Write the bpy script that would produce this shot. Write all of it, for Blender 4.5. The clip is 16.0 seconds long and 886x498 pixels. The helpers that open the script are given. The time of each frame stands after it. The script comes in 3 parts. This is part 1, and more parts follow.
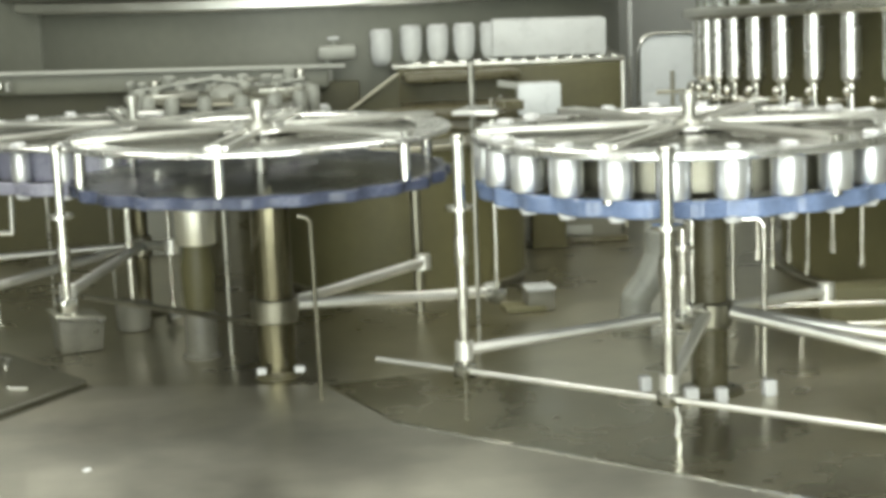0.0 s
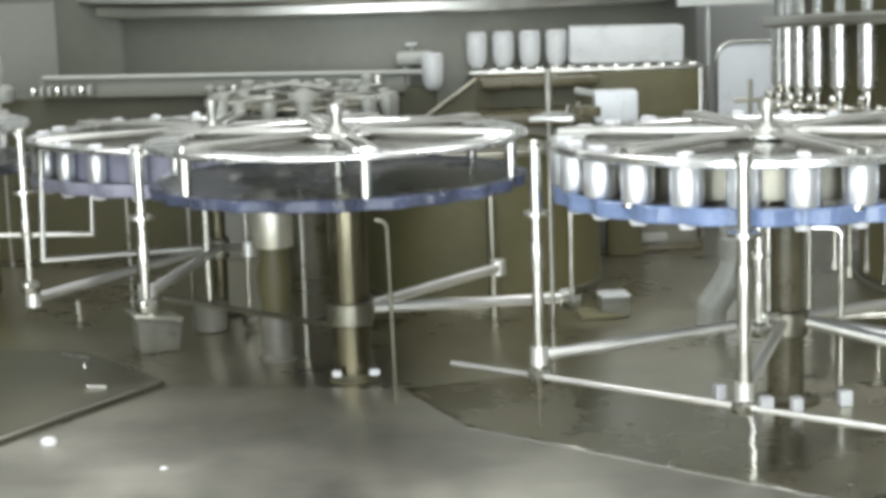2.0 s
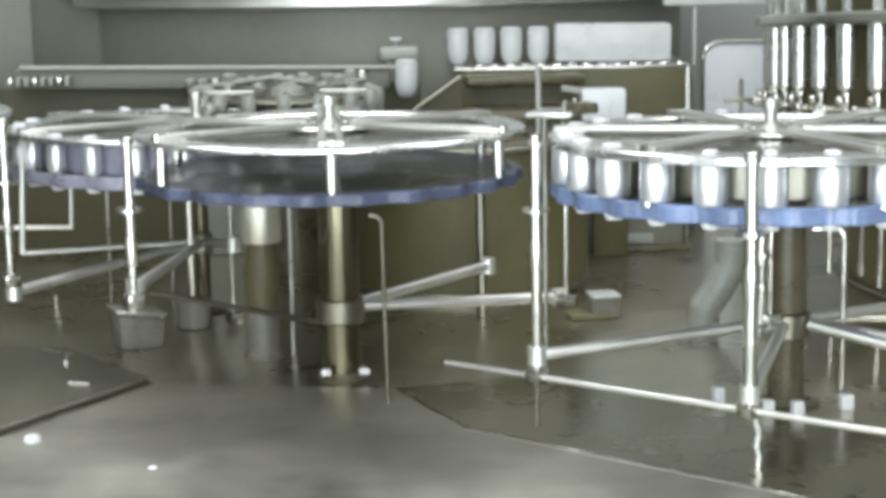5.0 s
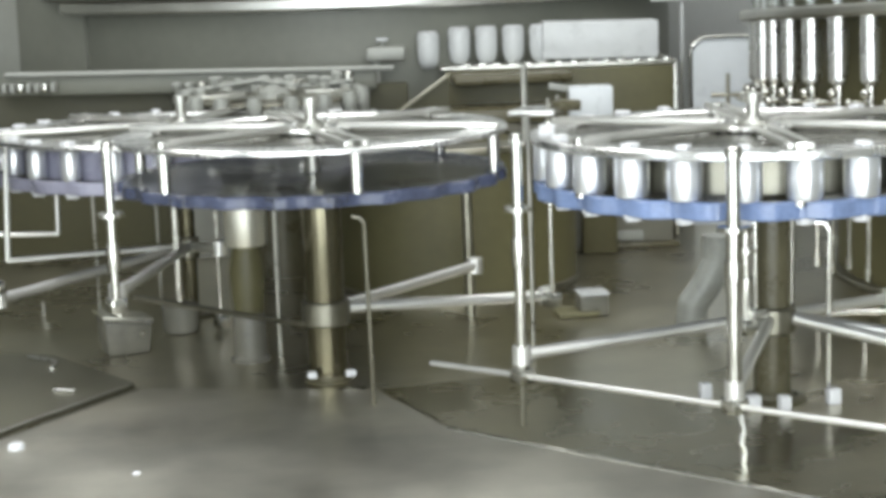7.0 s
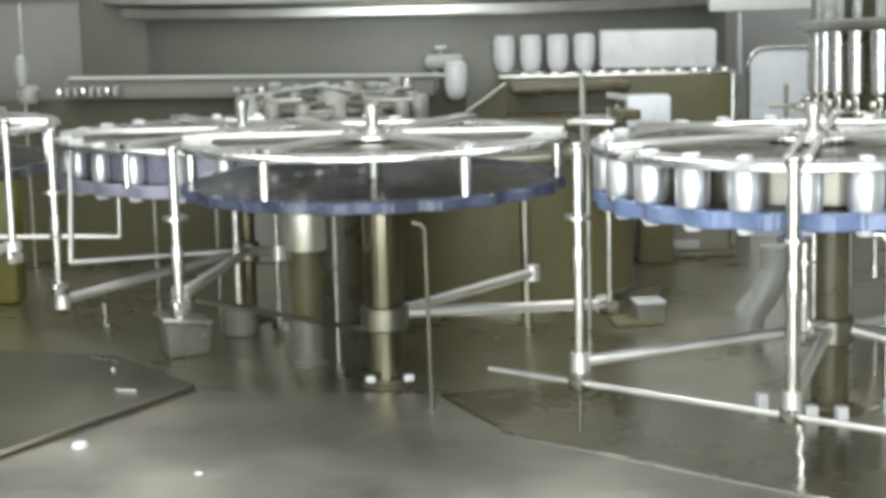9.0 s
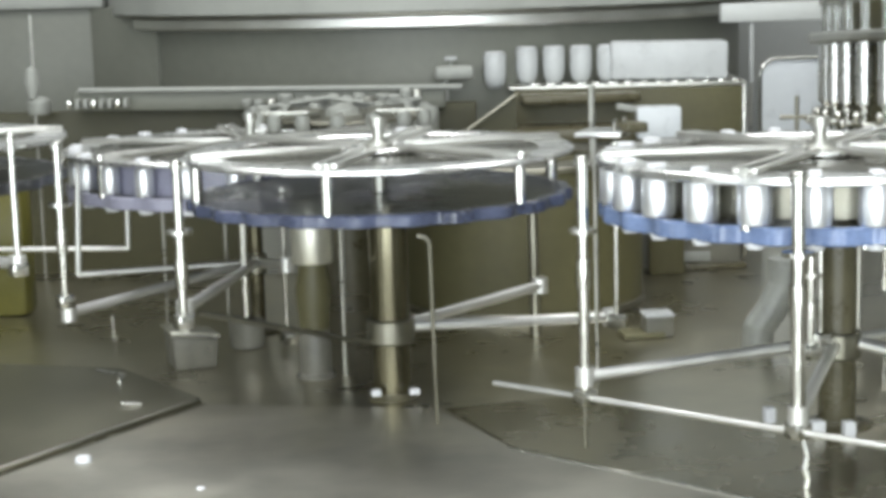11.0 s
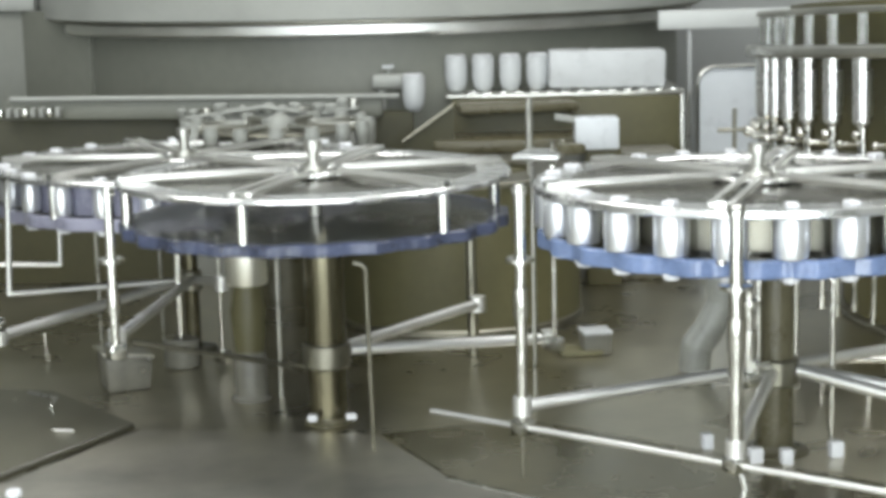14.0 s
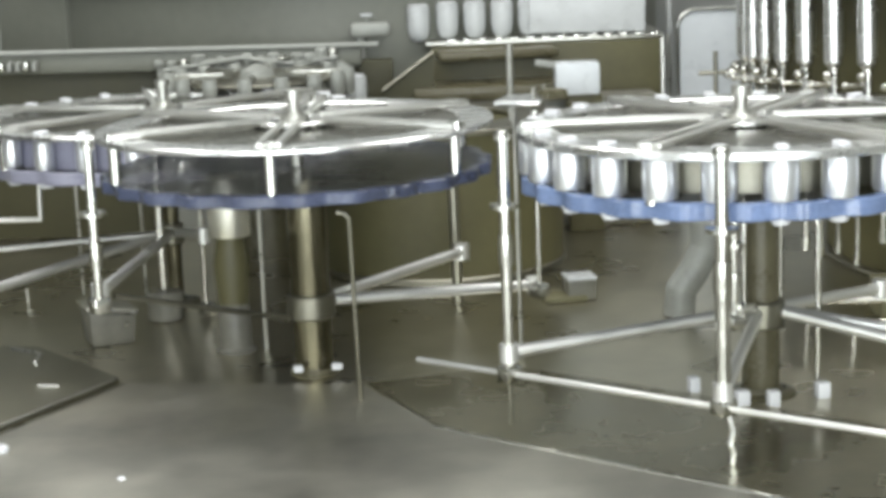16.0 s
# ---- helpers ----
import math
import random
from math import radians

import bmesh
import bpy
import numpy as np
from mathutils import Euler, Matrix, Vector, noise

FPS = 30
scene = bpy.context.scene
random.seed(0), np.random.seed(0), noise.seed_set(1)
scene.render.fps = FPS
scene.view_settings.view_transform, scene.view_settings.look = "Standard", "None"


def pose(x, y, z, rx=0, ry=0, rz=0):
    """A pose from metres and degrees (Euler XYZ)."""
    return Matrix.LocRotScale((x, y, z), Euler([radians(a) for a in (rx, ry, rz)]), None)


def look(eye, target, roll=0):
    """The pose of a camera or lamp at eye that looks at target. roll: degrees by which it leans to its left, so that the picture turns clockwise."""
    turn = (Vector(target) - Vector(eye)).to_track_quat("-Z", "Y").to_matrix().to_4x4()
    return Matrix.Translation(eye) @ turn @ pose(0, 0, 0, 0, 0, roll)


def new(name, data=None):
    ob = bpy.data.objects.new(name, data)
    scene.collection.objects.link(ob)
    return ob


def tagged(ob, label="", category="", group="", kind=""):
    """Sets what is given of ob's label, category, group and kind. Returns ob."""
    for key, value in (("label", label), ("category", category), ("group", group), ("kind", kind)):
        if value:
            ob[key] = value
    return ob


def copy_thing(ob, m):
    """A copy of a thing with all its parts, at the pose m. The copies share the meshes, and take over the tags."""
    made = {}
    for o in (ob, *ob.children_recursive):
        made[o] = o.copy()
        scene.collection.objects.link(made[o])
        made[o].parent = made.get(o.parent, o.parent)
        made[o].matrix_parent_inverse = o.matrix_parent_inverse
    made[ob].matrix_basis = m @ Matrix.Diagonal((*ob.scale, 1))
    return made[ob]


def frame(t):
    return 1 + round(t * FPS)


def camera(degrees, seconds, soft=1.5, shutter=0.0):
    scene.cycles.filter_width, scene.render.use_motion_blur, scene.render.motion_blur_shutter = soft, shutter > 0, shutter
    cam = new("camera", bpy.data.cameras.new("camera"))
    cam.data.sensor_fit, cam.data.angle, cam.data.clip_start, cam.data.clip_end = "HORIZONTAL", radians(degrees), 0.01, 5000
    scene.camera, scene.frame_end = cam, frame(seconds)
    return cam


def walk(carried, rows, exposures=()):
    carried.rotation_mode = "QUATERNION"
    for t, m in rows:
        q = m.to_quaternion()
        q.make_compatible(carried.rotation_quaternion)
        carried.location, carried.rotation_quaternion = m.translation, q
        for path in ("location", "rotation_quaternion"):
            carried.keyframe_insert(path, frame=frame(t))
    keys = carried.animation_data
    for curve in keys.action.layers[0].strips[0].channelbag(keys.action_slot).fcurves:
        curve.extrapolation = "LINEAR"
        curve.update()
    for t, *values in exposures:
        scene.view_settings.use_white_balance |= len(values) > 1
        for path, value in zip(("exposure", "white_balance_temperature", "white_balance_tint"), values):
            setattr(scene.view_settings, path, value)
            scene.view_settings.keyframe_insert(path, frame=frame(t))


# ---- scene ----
cam = camera(28.1, 16.0, soft=4.2)
PATH = [
    (0, (0.06, 0.156, 0.905), (0.102, 2.127, 0.564), -2.2),
    (0.5, (0.065, 0.155, 0.904), (0.08, 2.127, 0.571), -2.2),
    (1, (0.055, 0.146, 0.909), (0.054, 2.119, 0.578), -1.7),
    (1.5, (0.056, 0.145, 0.901), (0.036, 2.118, 0.572), -1.9),
    (2, (0.054, 0.142, 0.903), (0.014, 2.114, 0.573), -1.9),
    (2.5, (0.058, 0.143, 0.899), (0.0, 2.115, 0.57), -2.2),
    (3, (0.063, 0.147, 0.901), (0.011, 2.118, 0.57), -1.8),
    (3.5, (0.063, 0.143, 0.899), (0.027, 2.115, 0.57), -1.8),
    (4, (0.059, 0.149, 0.896), (0.025, 2.122, 0.569), -2.0),
    (4.5, (0.037, 0.167, 0.896), (0.008, 2.14, 0.565), -0.9),
    (5, (-0.018, 0.216, 0.884), (-0.012, 2.189, 0.554), -1.0),
    (5.2, (0.0, 0.226, 0.881), (0.005, 2.199, 0.555), -1.8),
    (7.3, (0.017, 0.229, 0.88), (0.02, 2.201, 0.549), -2.0),
    (7.5, (0.014, 0.225, 0.882), (0.006, 2.198, 0.55), -1.9),
    (8, (0.006, 0.21, 0.882), (-0.024, 2.183, 0.555), -1.3),
    (8.5, (-0.002, 0.204, 0.883), (-0.038, 2.177, 0.559), -1.2),
    (9, (-0.003, 0.2, 0.885), (-0.054, 2.173, 0.565), -1.5),
    (9.2, (-0.003, 0.206, 0.876), (-0.062, 2.18, 0.563), -1.5),
    (11.3, (0.027, 0.215, 0.902), (-0.046, 2.189, 0.592), -1.6),
    (11.5, (0.019, 0.214, 0.912), (-0.047, 2.189, 0.602), -1.7),
    (12, (0.019, 0.22, 0.933), (-0.048, 2.194, 0.618), -1.5),
    (12.5, (0.026, 0.233, 0.945), (-0.035, 2.207, 0.629), -1.6),
    (13, (0.031, 0.253, 0.967), (0.005, 2.227, 0.644), -1.8),
    (13.5, (0.028, 0.262, 0.975), (0.01, 2.235, 0.646), -1.5),
    (14, (0.032, 0.264, 0.975), (0.027, 2.236, 0.641), -1.4),
    (14.5, (0.032, 0.266, 0.974), (0.044, 2.231, 0.6), -1.6),
    (15, (0.024, 0.268, 0.98), (0.04, 2.229, 0.587), -1.4),
    (15.5, (0.023, 0.272, 0.972), (0.031, 2.233, 0.581), -1.7),
    (16, (0.024, 0.278, 0.97), (0.04, 2.239, 0.579), -2.3),
]
walk(cam, [(t, look(eye, target, roll)) for t, eye, target, roll in PATH],
     [(0, 0.0, 7150, 3), (0.6, 0.0, 6550, 10), (2.5, 0.0, 6500, 10), (5, 0.0, 6400, 10), (8.5, 0.0, 6550, 10), (12.5, 0.0, 6400, 10), (16, 0.0, 6550, 10)])

# ---- world and light ----
world = bpy.data.worlds.new("world")
scene.world = world
world.use_nodes = True
world.node_tree.nodes["Background"].inputs["Color"].default_value = (0.55, 0.57, 0.5, 1)
world.node_tree.nodes["Background"].inputs["Strength"].default_value = 0.17
scene.view_settings.exposure = 0.0


def tube_lamp(x, y, z, lx, ly, watts):
    """A fluorescent ceiling lamp: an area light pointing down."""
    light = bpy.data.lights.new("ceiling_tube", "AREA")
    light.shape, light.size, light.size_y = "RECTANGLE", lx, ly
    light.energy, light.color = watts, (1.0, 1.0, 0.98)
    ob = new("ceiling_tube", light)
    ob.matrix_world = pose(x, y, z)
    return ob


for lx_, ly_ in ((-1.6, 1.2), (1.2, 1.2), (-1.6, 4.1), (1.2, 4.1)):
    tube_lamp(lx_, ly_, 3.05, 2.4, 0.9, 46)
for lx_, ly_ in ((-1.2, 6.1), (1.6, 6.1)):
    tube_lamp(lx_, ly_, 2.6, 1.4, 0.2, 7)


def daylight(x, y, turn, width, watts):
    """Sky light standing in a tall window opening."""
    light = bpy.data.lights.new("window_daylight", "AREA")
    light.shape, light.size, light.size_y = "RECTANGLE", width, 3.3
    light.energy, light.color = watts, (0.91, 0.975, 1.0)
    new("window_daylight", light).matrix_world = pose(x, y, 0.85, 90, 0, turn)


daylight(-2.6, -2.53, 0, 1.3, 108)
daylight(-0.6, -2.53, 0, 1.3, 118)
# unseen right-hand window, added as fill for the dim right side
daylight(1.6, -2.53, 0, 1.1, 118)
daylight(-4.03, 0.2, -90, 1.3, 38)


# ---- materials ----
def material(name, color, rough=0.4, metal=0.0, vary=0.15, scale=8.0, bump=0.0, fine=120.0,
             stretch=(1, 1, 1), rough_vary=0.1, transmission=0.0, alpha=1.0, emission=0.0):
    m = bpy.data.materials.new(name)
    m.use_nodes = True
    nt = m.node_tree
    bsdf = nt.nodes["Principled BSDF"]
    coord = nt.nodes.new("ShaderNodeTexCoord")
    mapping = nt.nodes.new("ShaderNodeMapping")
    mapping.inputs["Scale"].default_value = stretch
    nt.links.new(coord.outputs["Object"], mapping.inputs["Vector"])
    big = nt.nodes.new("ShaderNodeTexNoise")
    big.inputs["Scale"].default_value, big.inputs["Detail"].default_value = scale, 4
    small = nt.nodes.new("ShaderNodeTexNoise")
    small.inputs["Scale"].default_value, small.inputs["Detail"].default_value = fine, 3
    for tex in (big, small):
        nt.links.new(mapping.outputs["Vector"], tex.inputs["Vector"])
    both = nt.nodes.new("ShaderNodeMath")
    both.operation = "MULTIPLY_ADD"
    nt.links.new(small.outputs["Fac"], both.inputs[0])
    both.inputs[1].default_value = 0.35
    nt.links.new(big.outputs["Fac"], both.inputs[2])
    ramp = nt.nodes.new("ShaderNodeMapRange")
    ramp.inputs["From Min"].default_value, ramp.inputs["From Max"].default_value = 0.4, 0.95
    ramp.inputs["To Min"].default_value, ramp.inputs["To Max"].default_value = 1 - vary, 1 + vary
    nt.links.new(both.outputs[0], ramp.inputs["Value"])
    tint = nt.nodes.new("ShaderNodeVectorMath")
    tint.operation = "SCALE"
    tint.inputs[0].default_value = color
    nt.links.new(ramp.outputs["Result"], tint.inputs["Scale"])
    nt.links.new(tint.outputs["Vector"], bsdf.inputs["Base Color"])
    rr = nt.nodes.new("ShaderNodeMapRange")
    rr.inputs["From Min"].default_value, rr.inputs["From Max"].default_value = 0.4, 0.95
    rr.inputs["To Min"].default_value, rr.inputs["To Max"].default_value = max(rough - rough_vary, 0.02), rough + rough_vary
    nt.links.new(both.outputs[0], rr.inputs["Value"])
    nt.links.new(rr.outputs["Result"], bsdf.inputs["Roughness"])
    bsdf.inputs["Metallic"].default_value = metal
    bsdf.inputs["Transmission Weight"].default_value = transmission
    bsdf.inputs["Alpha"].default_value = alpha
    if bump:
        b = nt.nodes.new("ShaderNodeBump")
        b.inputs["Strength"].default_value, b.inputs["Distance"].default_value = bump, 0.01
        nt.links.new(both.outputs[0], b.inputs["Height"])
        nt.links.new(b.outputs["Normal"], bsdf.inputs["Normal"])
    return m


STEEL = material("polished_steel", (0.72, 0.715, 0.68), 0.17, 1.0, 0.08, 20, 0.003, 90)
RING = material("ring_steel", (0.80, 0.805, 0.80), 0.27, 0.95, 0.08, 12, 0.0, 60, (1, 1, 1), 0.06)
PLATE_DARK = material("wheel_plate", (0.22, 0.215, 0.18), 0.26, 1.0, 0.18, 7, 0.01, 90)
BRUSHED = material("brushed_steel", (0.60, 0.60, 0.56), 0.33, 1.0, 0.12, 6, 0.005, 50, (1, 1, 3))
DARK_STEEL = material("dull_steel", (0.30, 0.29, 0.24), 0.38, 1.0, 0.2, 5, 0.04, 120)
DECK = material("deck_steel", (0.60, 0.575, 0.475), 0.30, 1.0, 0.2, 2.6, 0.0, 12, (1, 1, 1), 0.07)
TRAY = material("tray_steel", (0.44, 0.43, 0.38), 0.48, 0.95, 0.26, 2.6, 0.004, 18, (1, 1, 1), 0.09)


def fade_patch(m, y0, y1, color, rough):
    """A second colour and roughness that fades out unevenly from y1 down to y0."""
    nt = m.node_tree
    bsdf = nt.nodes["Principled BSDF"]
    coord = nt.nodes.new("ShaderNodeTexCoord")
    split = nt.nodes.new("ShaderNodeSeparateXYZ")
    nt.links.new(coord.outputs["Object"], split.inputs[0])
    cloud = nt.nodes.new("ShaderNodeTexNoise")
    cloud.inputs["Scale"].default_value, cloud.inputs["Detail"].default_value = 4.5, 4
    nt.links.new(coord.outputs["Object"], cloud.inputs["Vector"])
    uneven_y = nt.nodes.new("ShaderNodeMath")
    uneven_y.operation = "MULTIPLY_ADD"
    nt.links.new(cloud.outputs["Fac"], uneven_y.inputs[0])
    uneven_y.inputs[1].default_value = 0.7
    nt.links.new(split.outputs["Y"], uneven_y.inputs[2])
    # mix factor: 1 gives the second colour and roughness
    slick = nt.nodes.new("ShaderNodeMapRange")
    slick.interpolation_type = "SMOOTHSTEP"
    slick.inputs["From Min"].default_value, slick.inputs["From Max"].default_value = y0 + 0.35, y1 + 0.35
    nt.links.new(uneven_y.outputs[0], slick.inputs["Value"])
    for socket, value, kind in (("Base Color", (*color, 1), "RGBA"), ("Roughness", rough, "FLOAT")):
        own_value = bsdf.inputs[socket].links[0].from_socket
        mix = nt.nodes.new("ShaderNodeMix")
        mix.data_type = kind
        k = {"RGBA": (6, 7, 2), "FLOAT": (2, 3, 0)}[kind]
        nt.links.new(slick.outputs["Result"], mix.inputs[0])
        nt.links.new(own_value, mix.inputs[k[0]])
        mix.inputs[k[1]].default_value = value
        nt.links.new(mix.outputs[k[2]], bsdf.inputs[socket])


# fades the tray's back towards the deck's colour so its edge blends in
fade_patch(TRAY, 3.36, 3.86, (0.62, 0.595, 0.505), 0.38)
PLATE = material("plate_steel", (0.33, 0.32, 0.25), 0.4, 1.0, 0.22, 1.6, 0.006, 18, (1, 1, 1), 0.09)
ARM = material("satin_arm_steel", (0.90, 0.90, 0.88), 0.42, 0.85, 0.05, 12)
SHAFT = material("shaft_steel", (0.20, 0.185, 0.13), 0.19, 1.0, 0.2, 6, 0.006, 40, (1, 1, 0.4))
BROWN_STEEL = material("brown_overlay_steel", (0.37, 0.35, 0.265), 0.27, 1.0, 0.3, 4, 0.0, 22)
YELLOW = material("olive_yellow_plastic", (0.15, 0.14, 0.03), 0.35, 0.0, 0.2, 8)
BLUE_DARK = material("blue_plastic_dark", (0.085, 0.10, 0.165), 0.22, 0.0, 0.6, 9, alpha=0.85)
CLEAR = material("clear_disc", (0.12, 0.13, 0.135), 0.3, 0.0, 0.35, 6, alpha=0.55)
SMOKE = material("smoked_disc", (0.17, 0.175, 0.19), 0.32, 1.0, 0.2, 10)
BLUE = material("blue_plastic", (0.18, 0.245, 0.42), 0.16, 0.0, 0.35, 9)
VIOLET = material("pale_violet_plastic", (0.30, 0.30, 0.385), 0.3, 0.0, 0.2, 10)
WHITE = material("white_plastic", (0.78, 0.79, 0.82), 0.35, 0.0, 0.06, 12)
SLEEVE = material("sleeve_metal", (0.88, 0.90, 0.94), 0.33, 0.85, 0.06, 12)
SATIN = material("satin_steel", (0.78, 0.78, 0.75), 0.36, 0.95, 0.08, 12, 0.0, 60)
MILK = material("milky_white_plastic", (0.56, 0.58, 0.59), 0.3, 0.0, 0.08, 14)
HAZE = material("dull_grey_fittings", (0.34, 0.35, 0.325), 0.4, 0.1, 0.25, 14)
DRIVE = material("grey_beige_enamel", (0.19, 0.185, 0.155), 0.45, 0.0, 0.25, 6)
BUFF = material("buff_satin_steel", (0.72, 0.71, 0.63), 0.42, 0.9, 0.12, 10)
FOG = material("soft_grey_sheet", (0.35, 0.36, 0.335), 0.45, 0.0, 0.12, 6)
WALL = material("grey_panel", (0.275, 0.28, 0.255), 0.45, 0.0, 0.12, 1.2, 0.02, 30)
PANEL_FAR = material("pale_grey_enclosure", (0.42, 0.435, 0.43), 0.45, 0.0, 0.08, 1.2, 0.01, 30)
PALE = material("pale_panel", (0.62, 0.64, 0.625), 0.4, 0.0, 0.08, 2, 0.02, 30)
OLIVE = material("olive_dark_panel", (0.105, 0.097, 0.045), 0.5, 0.0, 0.25, 3, 0.02, 40)
OLIVE_PAINT = material("olive_enamel", (0.11, 0.10, 0.06), 0.3, 0.0, 0.25, 12)
BLACK = material("black_rubber", (0.03, 0.03, 0.025), 0.5, 0.0, 0.2, 10)
ZINC = material("dull_zinc", (0.155, 0.15, 0.125), 0.45, 0.0, 0.25, 20)
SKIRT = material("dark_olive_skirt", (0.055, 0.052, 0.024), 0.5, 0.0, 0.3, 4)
HOODM = material("olive_grey_enamel", (0.18, 0.185, 0.158), 0.42, 0.0, 0.16, 1.5, 0.01, 30)
CARTON = material("olive_box", (0.17, 0.16, 0.09), 0.6, 0.0, 0.15, 6)
GLASS = material("clear_tube", (0.85, 0.88, 0.86), 0.08, 0.0, 0.02, 5, 0, 50, (1, 1, 1), 0.02, 0.85)
GUARD = material("bluish_white_sheet", (0.72, 0.76, 0.80), 0.3, 0.0, 0.08, 4, 0.0, 30)
CONCRETE = material("factory_floor", (0.22, 0.22, 0.2), 0.6, 0.0, 0.2, 1.5, 0.05, 40)


# ---- mesh helpers ----
def cyl(bm, a, b, r, seg=16, r2=None, cap=True):
    a, b = Vector(a), Vector(b)
    d = b - a
    m = Matrix.Translation((a + b) / 2) @ d.to_track_quat("Z", "Y").to_matrix().to_4x4()
    bmesh.ops.create_cone(bm, cap_ends=cap, segments=seg, radius1=r, radius2=r if r2 is None else r2, depth=d.length, matrix=m)
    return bm


def box(bm, c, s, bevel=0.0, turn=0.0, tilt=0.0):
    m = Matrix.Translation(c) @ Euler((0, tilt, turn)).to_matrix().to_4x4() @ Matrix.Diagonal((*s, 1))
    out = bmesh.ops.create_cube(bm, size=1, matrix=m)
    if bevel:
        edges = {e for v in out["verts"] for e in v.link_edges}
        bmesh.ops.bevel(bm, geom=list(edges), offset=bevel, segments=2, affect="EDGES", profile=0.5)
    return bm


def ball(bm, c, r, seg=12):
    bmesh.ops.create_uvsphere(bm, u_segments=seg, v_segments=seg // 2 + 2, radius=r, matrix=Matrix.Translation(c))
    return bm


def bent(bm, points, r, seg=10):
    """A round rod through the points, with rounded joints."""
    for a, b in zip(points, points[1:]):
        cyl(bm, a, b, r, seg)
    for p in points[1:-1]:
        ball(bm, p, r, seg)
    return bm


def lathe(bm, profile, n=72, wave=None, start=0.0, end=2 * math.pi):
    """Turns a closed profile of (radius, height) about z. wave(angle, radius) may move a radius."""
    full = abs(end - start - 2 * math.pi) < 1e-6
    rows = []
    for i in range(n if full else n + 1):
        a = start + (end - start) * i / n
        rows.append([bm.verts.new(((wave(a, r) if wave else r) * math.cos(a), (wave(a, r) if wave else r) * math.sin(a), z))
                     for r, z in profile])
    k = len(profile)
    for i in range(n):
        p, q = rows[i], rows[(i + 1) % len(rows)]
        for j in range(k):
            bm.faces.new((p[j], q[j], q[(j + 1) % k], p[(j + 1) % k]))
    if not full:
        bm.faces.new(rows[0][::-1])
        bm.faces.new(rows[-1])
    return bm


def ring(bm, r0, r1, z0, z1, n=72, wave=None, c=0.003):
    """A flat ring with eased edges."""
    return lathe(bm, [(r0, z0 + c), (r0 + c, z0), (r1 - c, z0), (r1, z0 + c), (r1, z1 - c), (r1 - c, z1), (r0 + c, z1), (r0, z1 - c)], n, wave)


def part(name, bm, mat, parent=None, label="", smooth=True):
    bmesh.ops.recalc_face_normals(bm, faces=bm.faces)
    me = bpy.data.meshes.new(name)
    bm.to_mesh(me)
    bm.free()
    me.materials.append(mat)
    if smooth:
        for p in me.polygons:
            p.use_smooth = True
        me.set_sharp_from_angle(angle=radians(35))
    ob = new(name, me)
    if parent is not None:
        ob.parent = parent
    if label:
        tagged(ob, label)
    return ob


def again(ob, m):
    """Another object on the same mesh, under the same parent."""
    o = ob.copy()
    scene.collection.objects.link(o)
    o.matrix_basis = m
    return o


def thing(name, m, label, category, group="", kind=""):
    ob = new(name)
    ob.empty_display_size = 0.05
    ob.matrix_world = m
    return tagged(ob, label, category, group, kind)


def B():
    return bmesh.new()


# ---- setting ----
deck = tagged(part("deck", box(B(), (0.4, 4.35, -0.015), (7.2, 5.3, 0.03), 0.004), DECK), "wet reflective stainless steel machine deck", "machine deck", kind="structure")
base = tagged(part("machine_base", box(B(), (0.4, 4.4, -0.49), (7.0, 5.0, 0.92), 0.01), WALL), "grey machine base under the deck", "machine base", kind="structure")
floor = tagged(part("floor", box(B(), (0.2, 2.5, -1.0), (8.4, 11.0, 0.1)), CONCRETE), "grey factory floor below the machine", "floor", kind="structure")
wall_north = tagged(part("wall_north", box(B(), (0.2, 7.55, 1.1), (8.4, 0.1, 4.1)), PANEL_FAR), "plain pale grey machine enclosure wall", "wall", kind="structure")
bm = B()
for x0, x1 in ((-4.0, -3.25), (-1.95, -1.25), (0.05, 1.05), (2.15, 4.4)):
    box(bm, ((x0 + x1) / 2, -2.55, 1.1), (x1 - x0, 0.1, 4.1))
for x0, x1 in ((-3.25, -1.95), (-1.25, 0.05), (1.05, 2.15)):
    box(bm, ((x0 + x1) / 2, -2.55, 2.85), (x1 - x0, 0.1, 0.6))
wall_south = tagged(part("wall_south", bm, WALL, None, "", False), "olive-grey wall with three tall window openings, one added for fill light", "wall", kind="structure")
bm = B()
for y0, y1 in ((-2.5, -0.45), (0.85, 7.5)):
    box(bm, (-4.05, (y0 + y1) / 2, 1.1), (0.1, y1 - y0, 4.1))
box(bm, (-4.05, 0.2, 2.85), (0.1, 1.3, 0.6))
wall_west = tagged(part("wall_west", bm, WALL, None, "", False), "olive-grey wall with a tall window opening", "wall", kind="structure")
wall_east = tagged(part("wall_east", box(B(), (4.45, 2.5, 1.1), (0.1, 10.0, 4.1)), WALL), "plain olive-grey wall", "wall", kind="structure")
ceiling = tagged(part("ceiling", box(B(), (0.2, 2.5, 3.2), (8.4, 10.2, 0.1)), PALE), "plain pale ceiling", "ceiling", kind="structure")


